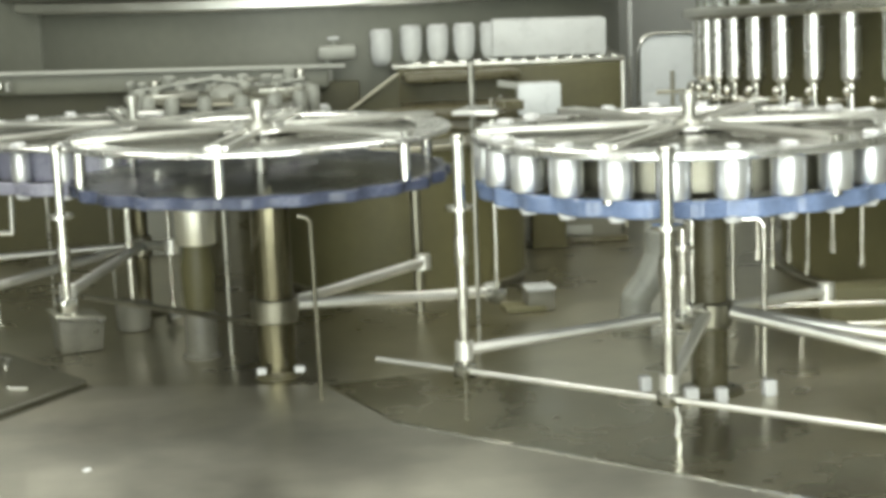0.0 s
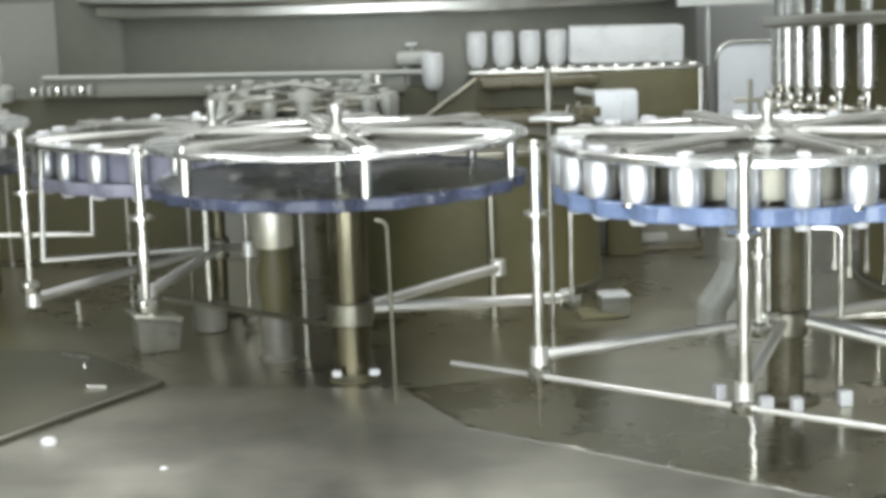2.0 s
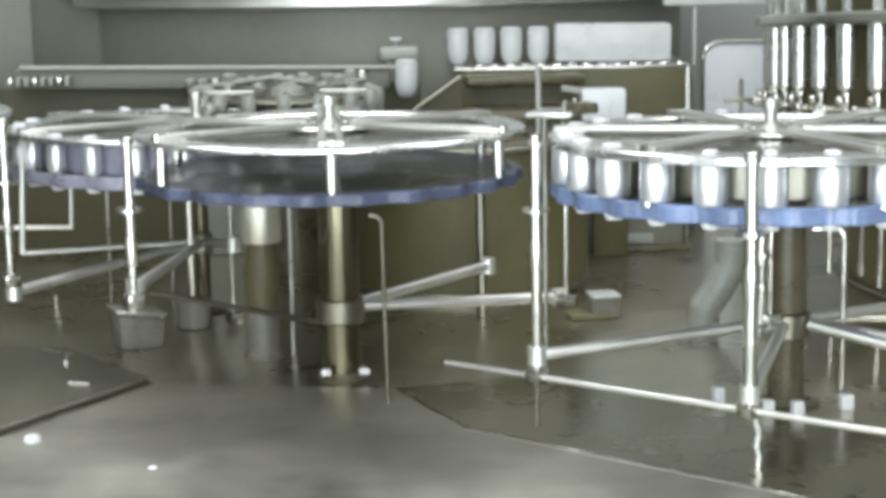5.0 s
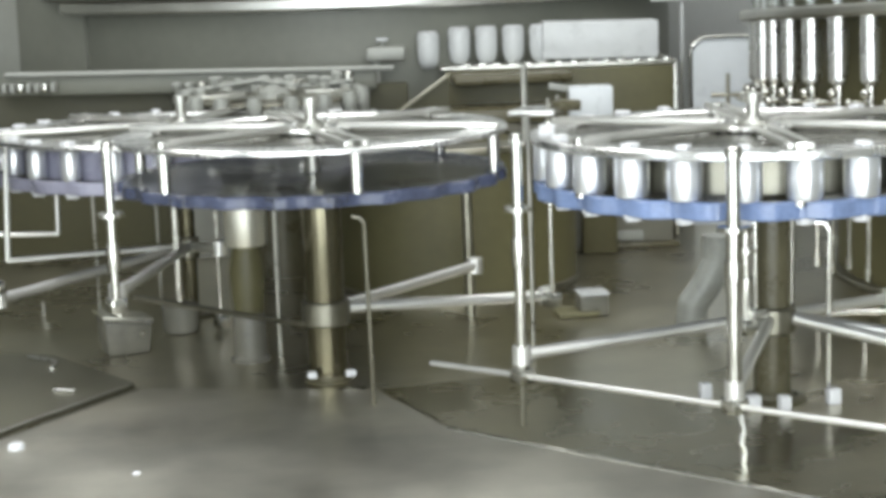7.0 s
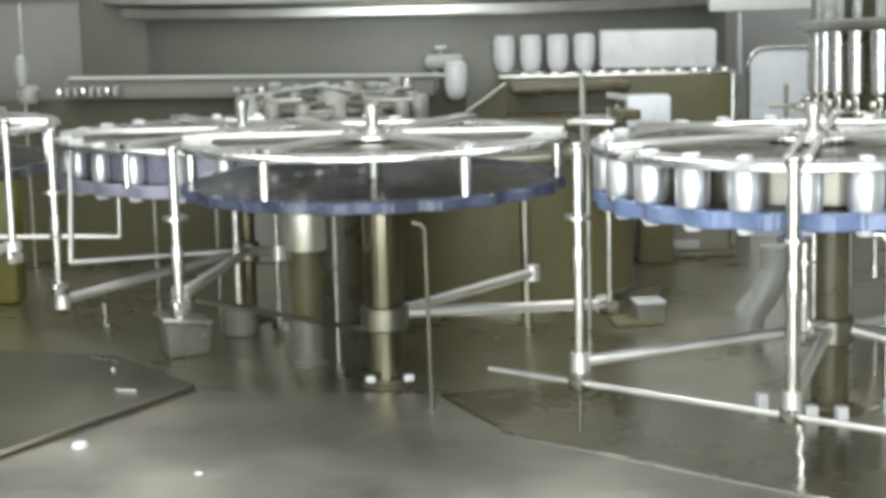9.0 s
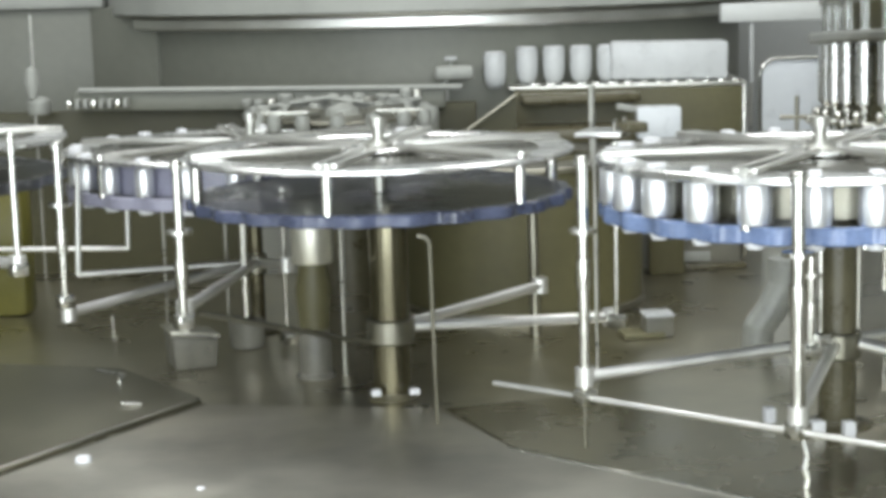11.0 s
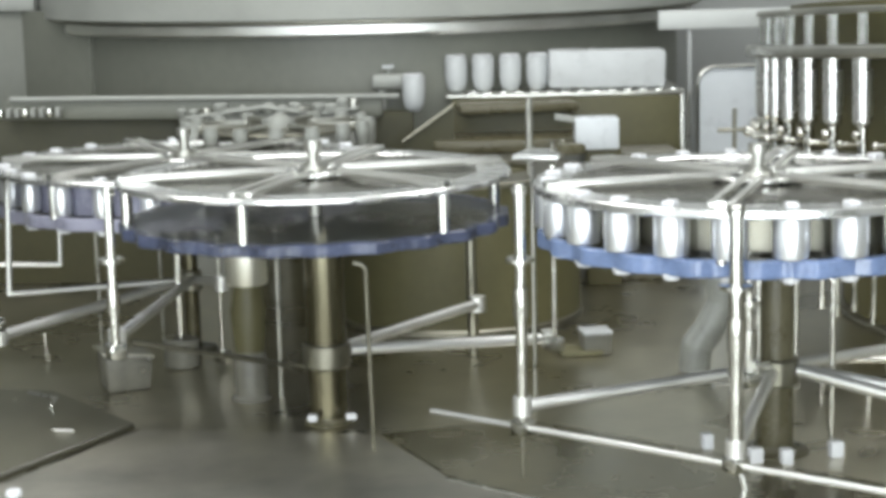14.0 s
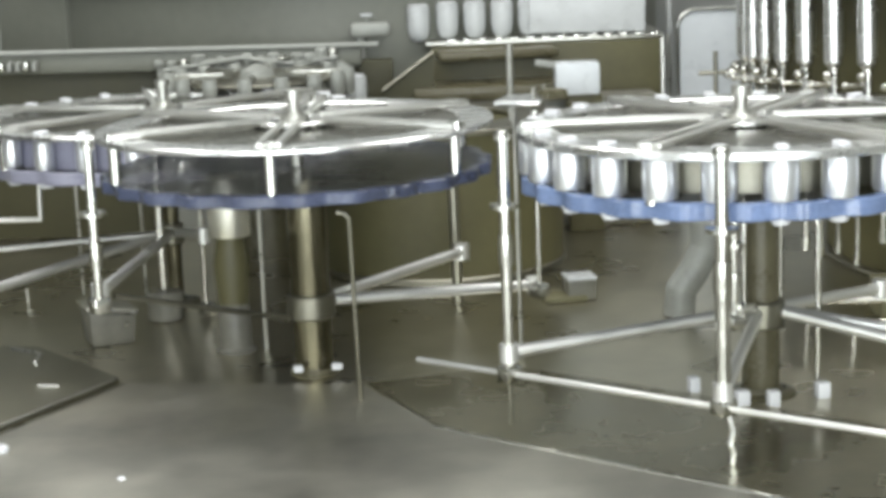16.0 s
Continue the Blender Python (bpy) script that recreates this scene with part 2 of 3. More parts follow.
# ---- star wheels ----
def star_wheel(x, y, r, ring_z, disc_z, disc_mat, disc_label, label, grippers=0, pockets=24, spoke_z=0.0, hub_top=0.60, sleeve_mat=None, shift=1.6, ring_t=0.006, sr=0.031, rim_t=0.024):
    w = thing("star_wheel", pose(x, y, 0), label, "star wheel", "star wheels of the machine")
    part("top_ring", ring(B(), r - 0.07, r, ring_z - ring_t, ring_z + 0.006, 96), RING, w, "polished steel top ring")
    part("top_plate", ring(B(), 0.03, r - 0.068, ring_z - 0.006, ring_z - 0.001, 96, None, 0.001), PLATE_DARK, w, "dull dark steel plate")
    part("inner_ring", ring(B(), 0.05, 0.085, ring_z + 0.001, ring_z + 0.012, 48), RING, w)

    def wave(a, rr):
        return rr - (0.014 * (0.5 + 0.5 * math.cos(pockets * a)) if rr > r * 0.8 else 0)
    disc = part("star_disc", ring(B(), 0.02, r - 0.022, disc_z + 0.003, disc_z + 0.009, 96, None, 0.001), CLEAR, w, "clear blue-grey plastic disc")
    part("pocket_rim", ring(B(), r - 0.026, r - 0.003, disc_z - 0.014, disc_z - 0.014 + rim_t, pockets * 8, wave), disc_mat, disc, disc_label)
    part("hub", cyl(cyl(cyl(B(), (0, 0, disc_z - 0.03), (0, 0, ring_z - 0.01), 0.014, 20), (0, 0, ring_z - 0.012), (0, 0, ring_z + 0.02), 0.03, 24), (0, 0, ring_z + 0.02), (0, 0, ring_z + 0.026), 0.021, 24, 0.019), BRUSHED, w)
    part("hub_pin", cyl(cyl(B(), (0, 0, ring_z + 0.02), (0, 0, hub_top - 0.018), 0.0125, 16), (0, 0, hub_top - 0.018), (0, 0, hub_top), 0.0185, 16), BRUSHED, w)
    bm = B()
    for side in (-0.017, 0.017):
        box(bm, ((r + 0.05) / 2, side, ring_z + 0.012 + spoke_z / 2), (r - 0.07, 0.014, 0.012), 0.003)
    spoke = part("spoke", bm, SATIN, w)
    bm = cyl(B(), (r - 0.022, 0, disc_z + 0.01), (r - 0.022, 0, ring_z - 0.005), 0.012, 14)
    cyl(bm, (r - 0.022, 0, ring_z + 0.005), (r - 0.022, 0, ring_z + 0.018), 0.016, 6)
    rod = part("standoff", bm, STEEL, w)
    for i in range(1, 6):
        again(spoke, pose(0, 0, 0, 0, 0, 60 * i))
        again(rod, pose(0, 0, 0, 0, 0, 60 * i))
    if grippers:
        bm = lathe(B(), [(0.0, disc_z + rim_t - 0.013), (sr - 0.002, disc_z + rim_t - 0.013), (sr, disc_z + rim_t - 0.008), (sr, ring_z - 0.014), (sr - 0.005, ring_z - 0.006), (0.0, ring_z - 0.006)], 20)
        bmesh.ops.translate(bm, verts=bm.verts, vec=(r - 0.034, 0, 0))
        g = part("gripper_sleeve", bm, sleeve_mat, w, "bright polished gripper sleeve")
        cap = part("gripper_cap", box(B(), (r - 0.03, 0, ring_z + 0.010), (0.03, 0.022, 0.009), 0.003), WHITE, w)
        foot = part("gripper_foot", cyl(B(), (r - 0.036, 0, disc_z - 0.024), (r - 0.036, 0, disc_z - 0.012), 0.014, 16, 0.02), WHITE, w)
        for i in range(grippers):
            for o in (g, cap, foot):
                m = pose(0, 0, 0, 0, 0, 360 / grippers * i + shift)
                if i:
                    again(o, m)
                else:
                    o.matrix_basis = m
    return w


CX, CY = -0.235, 3.83
RX, RY = 0.622, 3.585
LX, LY = -0.61, 4.61
wheel_c = star_wheel(CX, CY, 0.40, 0.53, 0.44, BLUE_DARK, "dark blue plastic pocket disc", "steel star wheel with six double spokes and a dark blue disc")
wheel_r = star_wheel(RX, RY, 0.425, 0.53, 0.43, BLUE, "bright blue plastic pocket disc", "steel star wheel with white-capped gripper sleeves and a bright blue disc", 24, sleeve_mat=SLEEVE, ring_t=0.011, rim_t=0.032)
wheel_l = star_wheel(LX, LY, 0.465, 0.475, 0.382, VIOLET, "pale violet plastic pocket disc", "steel star wheel with white-capped gripper sleeves and a pale violet disc", 24, hub_top=0.556, sleeve_mat=SLEEVE, sr=0.022, rim_t=0.03)
wheel_f = star_wheel(-1.40, 4.15, 0.43, 0.545, 0.46, SMOKE, "dark glossy pocket disc", "steel star wheel at the edge of the deck", 0)


part("guide_band", ring(B(), 0.40, 0.404, 0.395, 0.466, 72, None, 0.001), VIOLET, wheel_l, "pale violet guide band")
part("guide_band", ring(B(), 0.345, 0.349, 0.452, 0.516, 72, None, 0.001), DARK_STEEL, wheel_r, "dull steel guide band")


def column(x, y, r, top, arms, posts, collar_z, label, foot_r, shaft_mat):
    """A pedestal with a collar from which arms reach to upright guide posts."""
    c = thing("pedestal", pose(x, y, 0), label, "machine pedestal", "pedestals of the star wheels")
    part("shaft", cyl(B(), (0, 0, 0.01), (0, 0, top), r, 32), shaft_mat, c)
    flange = part("flange", lathe(B(), [(0, 0), (foot_r, 0), (foot_r, 0.004), (foot_r - 0.006, 0.007), (r + 0.006, 0.008), (r + 0.003, 0.014), (0, 0.014)], 40), OLIVE_PAINT, c)
    for k in range(0 if foot_r < 0.07 else 6):
        a = radians(60 * k + 20)
        q = Vector((math.cos(a), math.sin(a), 0)) * (foot_r - 0.02)
        part("bolt", cyl(cyl(B(), (q.x, q.y, 0.012), (q.x, q.y, 0.024), 0.011, 6), (q.x, q.y, 0.024), (q.x, q.y, 0.034), 0.006, 10), STEEL, flange)
    part("collar", lathe(B(), [(r, collar_z - 0.03), (r + 0.006, collar_z - 0.03), (r + 0.009, collar_z - 0.026), (r + 0.009, collar_z + 0.018), (r + 0.006, collar_z + 0.022), (r, collar_z + 0.022)], 32), DARK_STEEL, c)
    for ax, ay, az in arms:
        d = Vector((ax - x, ay - y, 0))
        s = d.normalized() * (r + 0.01)
        part("arm", cyl(cyl(B(), (s.x, s.y, collar_z), (d.x, d.y, az), 0.0118, 16), (d.x, d.y, az - 0.018), (d.x, d.y, az + 0.018), 0.018, 16), ARM, c)
    for px, py, z0, z1, rr in posts:
        p = part("post", cyl(B(), (px - x, py - y, z0), (px - x, py - y, z1), rr, 18), STEEL, c, "polished round steel post")
        part("cap", lathe(B(), [(0, z1), (rr + 0.004, z1), (rr + 0.004, z1 + 0.012), (rr, z1 + 0.018), (0, z1 + 0.02)], 16), STEEL, p).matrix_basis = pose(px - x, py - y, 0)
        if rr > 0.0085:
            part("guide_clamp", cyl(B(), (px - x, py - y, z1 - 0.125), (px - x, py - y, z1 - 0.117), rr + 0.016, 20), STEEL, p)
            part("sleeve", lathe(B(), [(0, z1 - 0.235), (rr + 0.003, z1 - 0.23), (rr + 0.004, z1 - 0.2), (rr + 0.003, z1 - 0.175), (0, z1 - 0.17)], 16), STEEL, p).matrix_basis = pose(px - x, py - y, 0)
        part("foot_clamp", box(B(), (px - x, py - y, z0), (0.036, 0.036, 0.03), 0.006, 0.6), STEEL, p)
    return c


PA, PB = (0.164, 3.44), (0.511, 3.155)
col_r = column(RX + 0.035, RY, 0.036, 0.41, [(PA[0], PA[1], 0.14), (PB[0], PB[1], 0.13), (1.04, 3.36, 0.10), (1.04, 3.42, 0.125), (0.93, 3.75, 0.16)],
               [(*PA, 0.10, 0.535, 0.0105), (*PB, 0.105, 0.53, 0.0125), (0.595, 3.52, 0.16, 0.43, 0.009), (0.615, 3.53, 0.18, 0.43, 0.005)], 0.165,
               "dull olive pedestal with polished arms and guide posts", 0.068, OLIVE_PAINT)
for x, y, w_ in ((0.53, 3.61, 0.022), (0.605, 3.50, 0.026), (0.662, 3.49, 0.022), (0.765, 3.535, 0.026)):
    part("foot_block", box(B(), (x - RX - 0.035, y - RY, 0.016), (w_, 0.024, 0.032), 0.003, 0.2), WHITE, col_r, "small white foot block")
part("drip_rod", cyl(B(), (PA[0] - RX - 0.035, PA[1] - RY, 0), (PA[0] - RX - 0.035, PA[1] - RY, 0.09), 0.0045, 10), DARK_STEEL, col_r)
qx, qy = PB[0] - RX - 0.035, PB[1] - RY
part("drip_rod", bent(B(), [(qx + 0.014, qy, 0.0), (qx + 0.017, qy, 0.02), (qx + 0.012, qy, 0.036), (qx + 0.016, qy, 0.06), (qx + 0.008, qy, 0.095)], 0.0065), RING, col_r, "bright crooked foot rod")
col_c = column(-0.226, CY + 0.05, 0.042, 0.42, [(0.10, 4.35, 0.15), (0.25, 4.05, 0.13)],
               [(-0.60, 3.54, 0.24, 0.535, 0.009), (0.256, 3.95, 0.14, 0.515, 0.005)], 0.15, "dull steel pedestal with polished arms and guide post", 0.052, SHAFT)
for px_, py_, w_ in ((-0.03, -0.058, 0.02), (0.05, -0.05, 0.022)):
    part("foot_block", box(B(), (px_, py_, 0.024), (w_, 0.018, 0.014), 0.003, 0.2), WHITE, col_c, "small white foot block")
part("strut", cyl(B(), (-0.045, -0.03, 0.125), (-0.35, -0.31, 0.25), 0.006, 12), DARK_STEEL, col_c)
col_l = column(LX, LY, 0.018, 0.36, [(-0.945, 4.02, 0.17), (-0.60, 3.56, 0.26), (-0.51, 4.43, 0.2)],
               [(-0.945, 4.0, 0.20, 0.535, 0.009), (-0.515, 4.43, 0.02, 0.31, 0.005)], 0.18, "slim steel pedestal with polished arms and guide posts", 0.06, SHAFT)
col_f = column(-1.40, 4.15, 0.03, 0.44, [(-0.965, 3.72, 0.33)], [(-0.965, 3.72, 0.32, 0.58, 0.007)], 0.3, "slim steel pedestal at the edge of the deck", 0.09, SHAFT)

# tie rod along the posts
u = (Vector(PB) - Vector(PA)).normalized()
bm = cyl(B(), (PA[0] - u.x * 0.22, PA[1] - u.y * 0.22, 0.098), (PA[0] + u.x * 1.3, PA[1] + u.y * 1.3, 0.108), 0.006, 12)
tagged(part("tie_rod", bm, ARM), "thin polished steel tie rod between the posts", "steel rod")


# ---- filling turret ----
def turret():
    n, r = 60, 1.1
    w = thing("filling_turret", pose(1.965, 4.85, -0.047, -3.0, 0, 0), "rotating filling turret with polished pistons and clear tubes", "filling turret")
    part("core", cyl(B(), (0, 0, 0.40), (0, 0, 0.86), r - 0.09, 96), OLIVE, w)
    part("upper_band", ring(B(), r - 0.08, r + 0.03, 0.725, 0.755, 120, None, 0.008), BRUSHED, w)
    part("lower_band", ring(B(), r - 0.1, r - 0.02, 0.47, 0.50, 120), DARK_STEEL, w)
    bm = cyl(B(), (r - 0.02, 0, 0.575), (r - 0.02, 0, 0.727), 0.0225, 18)
    cyl(bm, (r - 0.02, 0, 0.562), (r - 0.02, 0, 0.575), 0.014, 18, 0.0225)
    p = part("piston", bm, RING, w)
    bm = cyl(B(), (r - 0.02, 0, 0.50), (r - 0.02, 0, 0.562), 0.013, 12)
    ball(bm, (r + 0.008, 0.012, 0.545), 0.012, 8)
    cyl(bm, (r - 0.02, 0, 0.525), (r + 0.03, -0.02, 0.525), 0.007, 8)
    ball(bm, (r + 0.03, -0.02, 0.525), 0.010, 8)
    cyl(bm, (r - 0.02, 0, 0.43), (r - 0.02, 0, 0.50), 0.018, 12)
    nz = part("nozzle", bm, STEEL, w)
    tb = part("clear_tube", cyl(B(), (r - 0.02, 0, 0.755), (r - 0.02, 0, 0.83), 0.012, 12), GLASS, w)
    for i in range(1, n):
        for o in (p, nz, tb):
            again(o, pose(0, 0, 0, 0, 0, 360 / n * i))
    part("top_band", ring(B(), r - 0.07, r, 0.83, 0.845, 120), BRUSHED, w)
    return w


tur = turret()

# ---- loose parts on the deck ----
def rod(name, points, r, mat, label, category="steel rod"):
    return tagged(part(name, bent(B(), points, r), mat), label, category)


left_plate = thing("deck_plate", pose(0, 0, 0), "raised dull steel plate on the deck with a dark front edge", "steel plate")
bm = B()
corners = [(-0.63, 3.854), (-0.86, 3.437), (-1.35, 2.55), (-2.6, 2.6), (-2.6, 4.6), (-0.86, 4.15)]
lo = [bm.verts.new((x, y, 0.001)) for x, y in corners]
hi = [bm.verts.new((x - 0.004, y, 0.014)) for x, y in corners]
bm.faces.new(lo[::-1])
bm.faces.new(hi)
for k in range(6):
    bm.faces.new((lo[k], lo[(k + 1) % 6], hi[(k + 1) % 6], hi[k]))
part("sheet", bm, PLATE, left_plate, "", False)
part("edge_strip", cyl(B(), (-0.635, 3.845, 0.012), (-1.352, 2.546, 0.012), 0.004, 8), BRUSHED, left_plate)

tray = B()
corners = [(-0.62, 3.835), (-0.125, 3.76), (0.03, 3.435), (1.36, 2.295), (1.36, 1.75), (-1.8, 1.75), (-1.345, 2.53)]
lo = [tray.verts.new((x, y, 0.001)) for x, y in corners]
hi = [tray.verts.new((x, y, 0.004)) for x, y in corners]
tray.faces.new(lo[::-1])
tray.faces.new(hi)
for k in range(7):
    tray.faces.new((lo[k], lo[(k + 1) % 7], hi[(k + 1) % 7], hi[k]))
front = thing("front_tray", pose(0, 0, 0), "dull brushed steel tray sheet at the front of the deck", "steel sheet")
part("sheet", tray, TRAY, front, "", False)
part("edge_bead", cyl(B(), (-0.62, 3.835, 0.003), (-1.345, 2.53, 0.003), 0.003, 8), DARK_STEEL, front)

# thin sheet added to darken the deck between tie rod and lip
overlay = thing("brown_overlay", pose(0, 0, 0), "dull brown steel sheet added along the deck lip", "steel plate")
bm = B()
corners = [(0.035, 3.436), (1.37, 2.302), (1.8, 2.5), (0.57, 3.55), (0.18, 3.85), (-0.112, 3.765)]
lo = [bm.verts.new((x, y, 0.0008)) for x, y in corners]
hi = [bm.verts.new((x, y, 0.0035)) for x, y in corners]
bm.faces.new(lo[::-1])
bm.faces.new(hi)
for k in range(6):
    bm.faces.new((lo[k], lo[(k + 1) % 6], hi[(k + 1) % 6], hi[k]))
part("sheet", bm, BROWN_STEEL, overlay, "", False)

lip = thing("deck_lip", pose(0, 0, 0), "thin bolted steel lip along the deck", "steel lip")
p0, p1 = Vector((0.02, 3.44, 0.004)), Vector((1.35, 2.30, 0.004))
part("strip", cyl(B(), p0, p1, 0.0034, 8), STEEL, lip)
first = part("rivet", cyl(B(), (0, 0, 0), (0, 0, 0.007), 0.0045, 8), STEEL, lip)
for k in range(28):
    q = p0.lerp(p1, (k + 0.5) / 28)
    if k:
        again(first, pose(q.x, q.y, 0))
    else:
        first.matrix_basis = pose(q.x, q.y, 0)

for x, y, a in ((-0.775, 3.396, 20),):
    ob = part("loose_cap", lathe(B(), [(0, 0), (0.015, 0), (0.0165, 0.003), (0.015, 0.010), (0.011, 0.013), (0, 0.013)], 20), WHITE)
    ob.matrix_world = pose(x, y, 0.0042, 0, 0, a)
    tagged(ob, "small white plastic cap lying on the deck", "bottle cap", "caps lying on the deck")

drop = part("water_drop", lathe(B(), [(0, 0), (0.008, 0), (0.007, 0.002), (0.004, 0.004), (0, 0.0045)], 14), GLASS)
drop.matrix_world = pose(0.33, 3.34, 0)
tagged(drop, "clear water drop on the polished deck", "water drop", "water drops on the deck")
# white fleck painted in for a small flickering glint on the tray
chip = part("glint_fleck", lathe(B(), [(0, 0), (0.008, 0), (0.0085, 0.002), (0.006, 0.004), (0, 0.005)], 9), WHITE)
chip.matrix_world = pose(-0.523, 3.209, 0.0042)
tagged(chip, "small white fleck on the tray painted in as a glint", "plastic chip")
spill = random.Random(41)
for k in range(4):
    bead = new("water_drop", drop.data)
    px = spill.uniform(0.22, 0.95)
    big_ = spill.uniform(0.5, 1.15)
    bead.matrix_world = pose(px, 3.44 - 0.857 * (px - 0.02) + spill.uniform(0.06, 0.34), 0.0) @ Matrix.Diagonal((big_, big_ * 1.2, big_, 1))
    tagged(bead, "clear water drop on the polished deck", "water drop", "water drops on the deck")

rod("bent_rod", [(-0.122, 3.64, 0), (-0.126, 3.6, 0.375), (-0.135, 3.598, 0.385), (-0.15, 3.598, 0.388)], 0.0042, DARK_STEEL, "thin bent steel rod standing on the deck")
rod("bent_rod", [(0.762, 3.56, 0), (0.762, 3.56, 0.335), (0.752, 3.56, 0.35), (0.70, 3.56, 0.352)], 0.0055, STEEL, "thin bent steel rod beside the pedestal")
rod("tall_rod", [(0.25, 4.8, 0), (0.25, 4.8, 0.592)], 0.009, BRUSHED, "tall slim steel rod behind the star wheels")
rod("slim_post", [(0.09, 4.5, 0.0), (0.087, 4.5, 0.33)], 0.013, DARK_STEEL, "dull steel post behind the star wheel")
rod("slim_post", [(-0.345, 4.1, 0.0), (-0.345, 4.1, 0.40)], 0.005, BRUSHED, "thin steel post beside the cylinder")

rod("deck_peg", [(-1.0, 4.68, 0), (-1.0, 4.68, 0.036)], 0.0045, BRUSHED, "short steel peg standing on the deck", "peg")
rod("wire_clip", [(-0.915, 4.125, 0.017), (-0.84, 4.07, 0.017), (-0.837, 4.0, 0.017)], 0.0032, RING, "thin bright wire clip lying on the steel plate", "wire clip")
rod("wire_clip", [(-0.79, 3.80, 0.017), (-0.745, 3.79, 0.017)], 0.0032, RING, "short bright wire clip lying on the steel plate", "wire clip")

tg = thing("transfer_guide", pose(0.235, 3.955, 0), "small pale guide plate on a slim post between the wheels", "guide plate")
part("plate", box(B(), (0, 0.0, 0.546), (0.10, 0.13, 0.012), 0.004, -0.3), RING, tg)
part("pin", cyl(B(), (0.02, -0.03, 0.552), (0.02, -0.03, 0.575), 0.005, 10), STEEL, tg)
part("pin", cyl(B(), (0.045, 0.03, 0.552), (0.045, 0.03, 0.575), 0.005, 10), STEEL, tg)
part("block", box(B(), (0.06, 0.0, 0.556), (0.05, 0.05, 0.022), 0.005, 0.4), OLIVE_PAINT, tg)
part("post", cyl(B(), (-0.02, 0.03, 0), (-0.02, 0.03, 0.542), 0.005, 10), BRUSHED, tg)

fr = thing("bar_rack", pose(0, 0, 0), "polished square rack of thin bars", "bar rack")
part("bar", bent(B(), [(-0.985, 4.35, 0.49), (-1.0, 4.35, 0.2), (-0.62, 4.5, 0.196)], 0.007), ARM, fr)
part("bar", bent(B(), [(-0.955, 4.73, 0.35), (-0.96, 4.73, 0.203), (-1.45, 4.73, 0.21)], 0.006), ARM, fr)
part("bar", bent(B(), [(-0.87, 4.75, 0.36), (-0.87, 4.75, 0.0)], 0.004), BRUSHED, fr)
part("bar", bent(B(), [(-0.7, 4.7, 0.36), (-0.7, 4.7, 0.0)], 0.004), BRUSHED, fr)
part("bar", bent(B(), [(-1.45, 4.73, 0.21), (-1.45, 4.73, 0.0)], 0.006), STEEL, fr)

cyl_thing = thing("standing_cylinder", pose(-0.41, 4.09, 0), "steel cylinder on a dark tapered foot", "cylinder")
part("sleeve", lathe(B(), [(0, 0.26), (0.044, 0.26), (0.046, 0.265), (0.046, 0.395), (0.042, 0.402), (0, 0.402)], 32), BUFF, cyl_thing)
part("neck", lathe(B(), [(0, 0.11), (0.034, 0.11), (0.04, 0.2), (0.03, 0.26), (0, 0.26)], 32), OLIVE, cyl_thing)
part("foot", lathe(B(), [(0, 0), (0.044, 0), (0.044, 0.006), (0.036, 0.012), (0.036, 0.10), (0.032, 0.11), (0, 0.11)], 32), ZINC, cyl_thing)

cup = thing("base_cup", pose(-0.612, 4.42, 0), "dull steel cup under the guide rod", "cup")
part("bowl", lathe(B(), [(0, 0), (0.036, 0), (0.042, 0.005), (0.045, 0.066), (0.04, 0.07), (0, 0.07)], 28), DRIVE, cup)
part("rod", cyl(B(), (0, 0, 0.07), (0, 0, 0.40), 0.0095, 14), STEEL, cup)
part("nut", cyl(B(), (-0.02, -0.02, 0.07), (-0.02, -0.02, 0.082), 0.01, 6), STEEL, cup)

jb = thing("junction_box", pose(-0.715, 4.22, 0, 0, 0, 24), "small dull steel box with a sloping shiny lid", "junction box")
bm = B()
bottom_ = [bm.verts.new((x_, y_, 0.0)) for x_, y_ in ((-0.046, -0.04), (0.05, -0.04), (0.05, 0.045), (-0.046, 0.045))]
top_ = [bm.verts.new((x_, y_, z_)) for x_, y_, z_ in ((-0.052, -0.046, 0.082), (0.056, -0.046, 0.066), (0.056, 0.05, 0.078), (-0.052, 0.05, 0.094))]
bm.faces.new(bottom_[::-1])
bm.faces.new(top_)
for k in range(4):
    bm.faces.new((bottom_[k], bottom_[(k + 1) % 4], top_[(k + 1) % 4], top_[k]))
bmesh.ops.bevel(bm, geom=list(bm.edges), offset=0.005, segments=2, affect="EDGES", profile=0.5)
part("body", bm, ZINC, jb)
part("lid", box(B(), (0.0, 0.0, 0.086), (0.118, 0.105, 0.007), 0.003, 0, 0.14), BUFF, jb, "sloping shiny lid")
part("rim", bent(B(), [(-0.056, -0.05, 0.088), (0.058, -0.05, 0.072)], 0.0035, 8), RING, jb)
part("screw", cyl(B(), (-0.012, -0.03, 0.088), (-0.012, -0.03, 0.10), 0.009, 6), STEEL, jb)
part("screw", cyl(B(), (0.03, -0.052, 0.05), (0.03, -0.058, 0.05), 0.006, 6), STEEL, jb)

small = thing("small_block", pose(0.385, 4.46, 0, 0, 0, 8), "small pale block on the deck", "block")
part("body", box(B(), (0, 0, 0.026), (0.07, 0.07, 0.052), 0.006), DRIVE, small)
# pale plate puts the highlight on the block's top into its colour
part("top", box(B(), (0, 0, 0.055), (0.074, 0.078, 0.008), 0.003), MILK, small, "pale plate for the lit top face")
part("base", box(B(), (-0.04, 0, 0.008), (0.10, 0.09, 0.014), 0.004), CARTON, small)

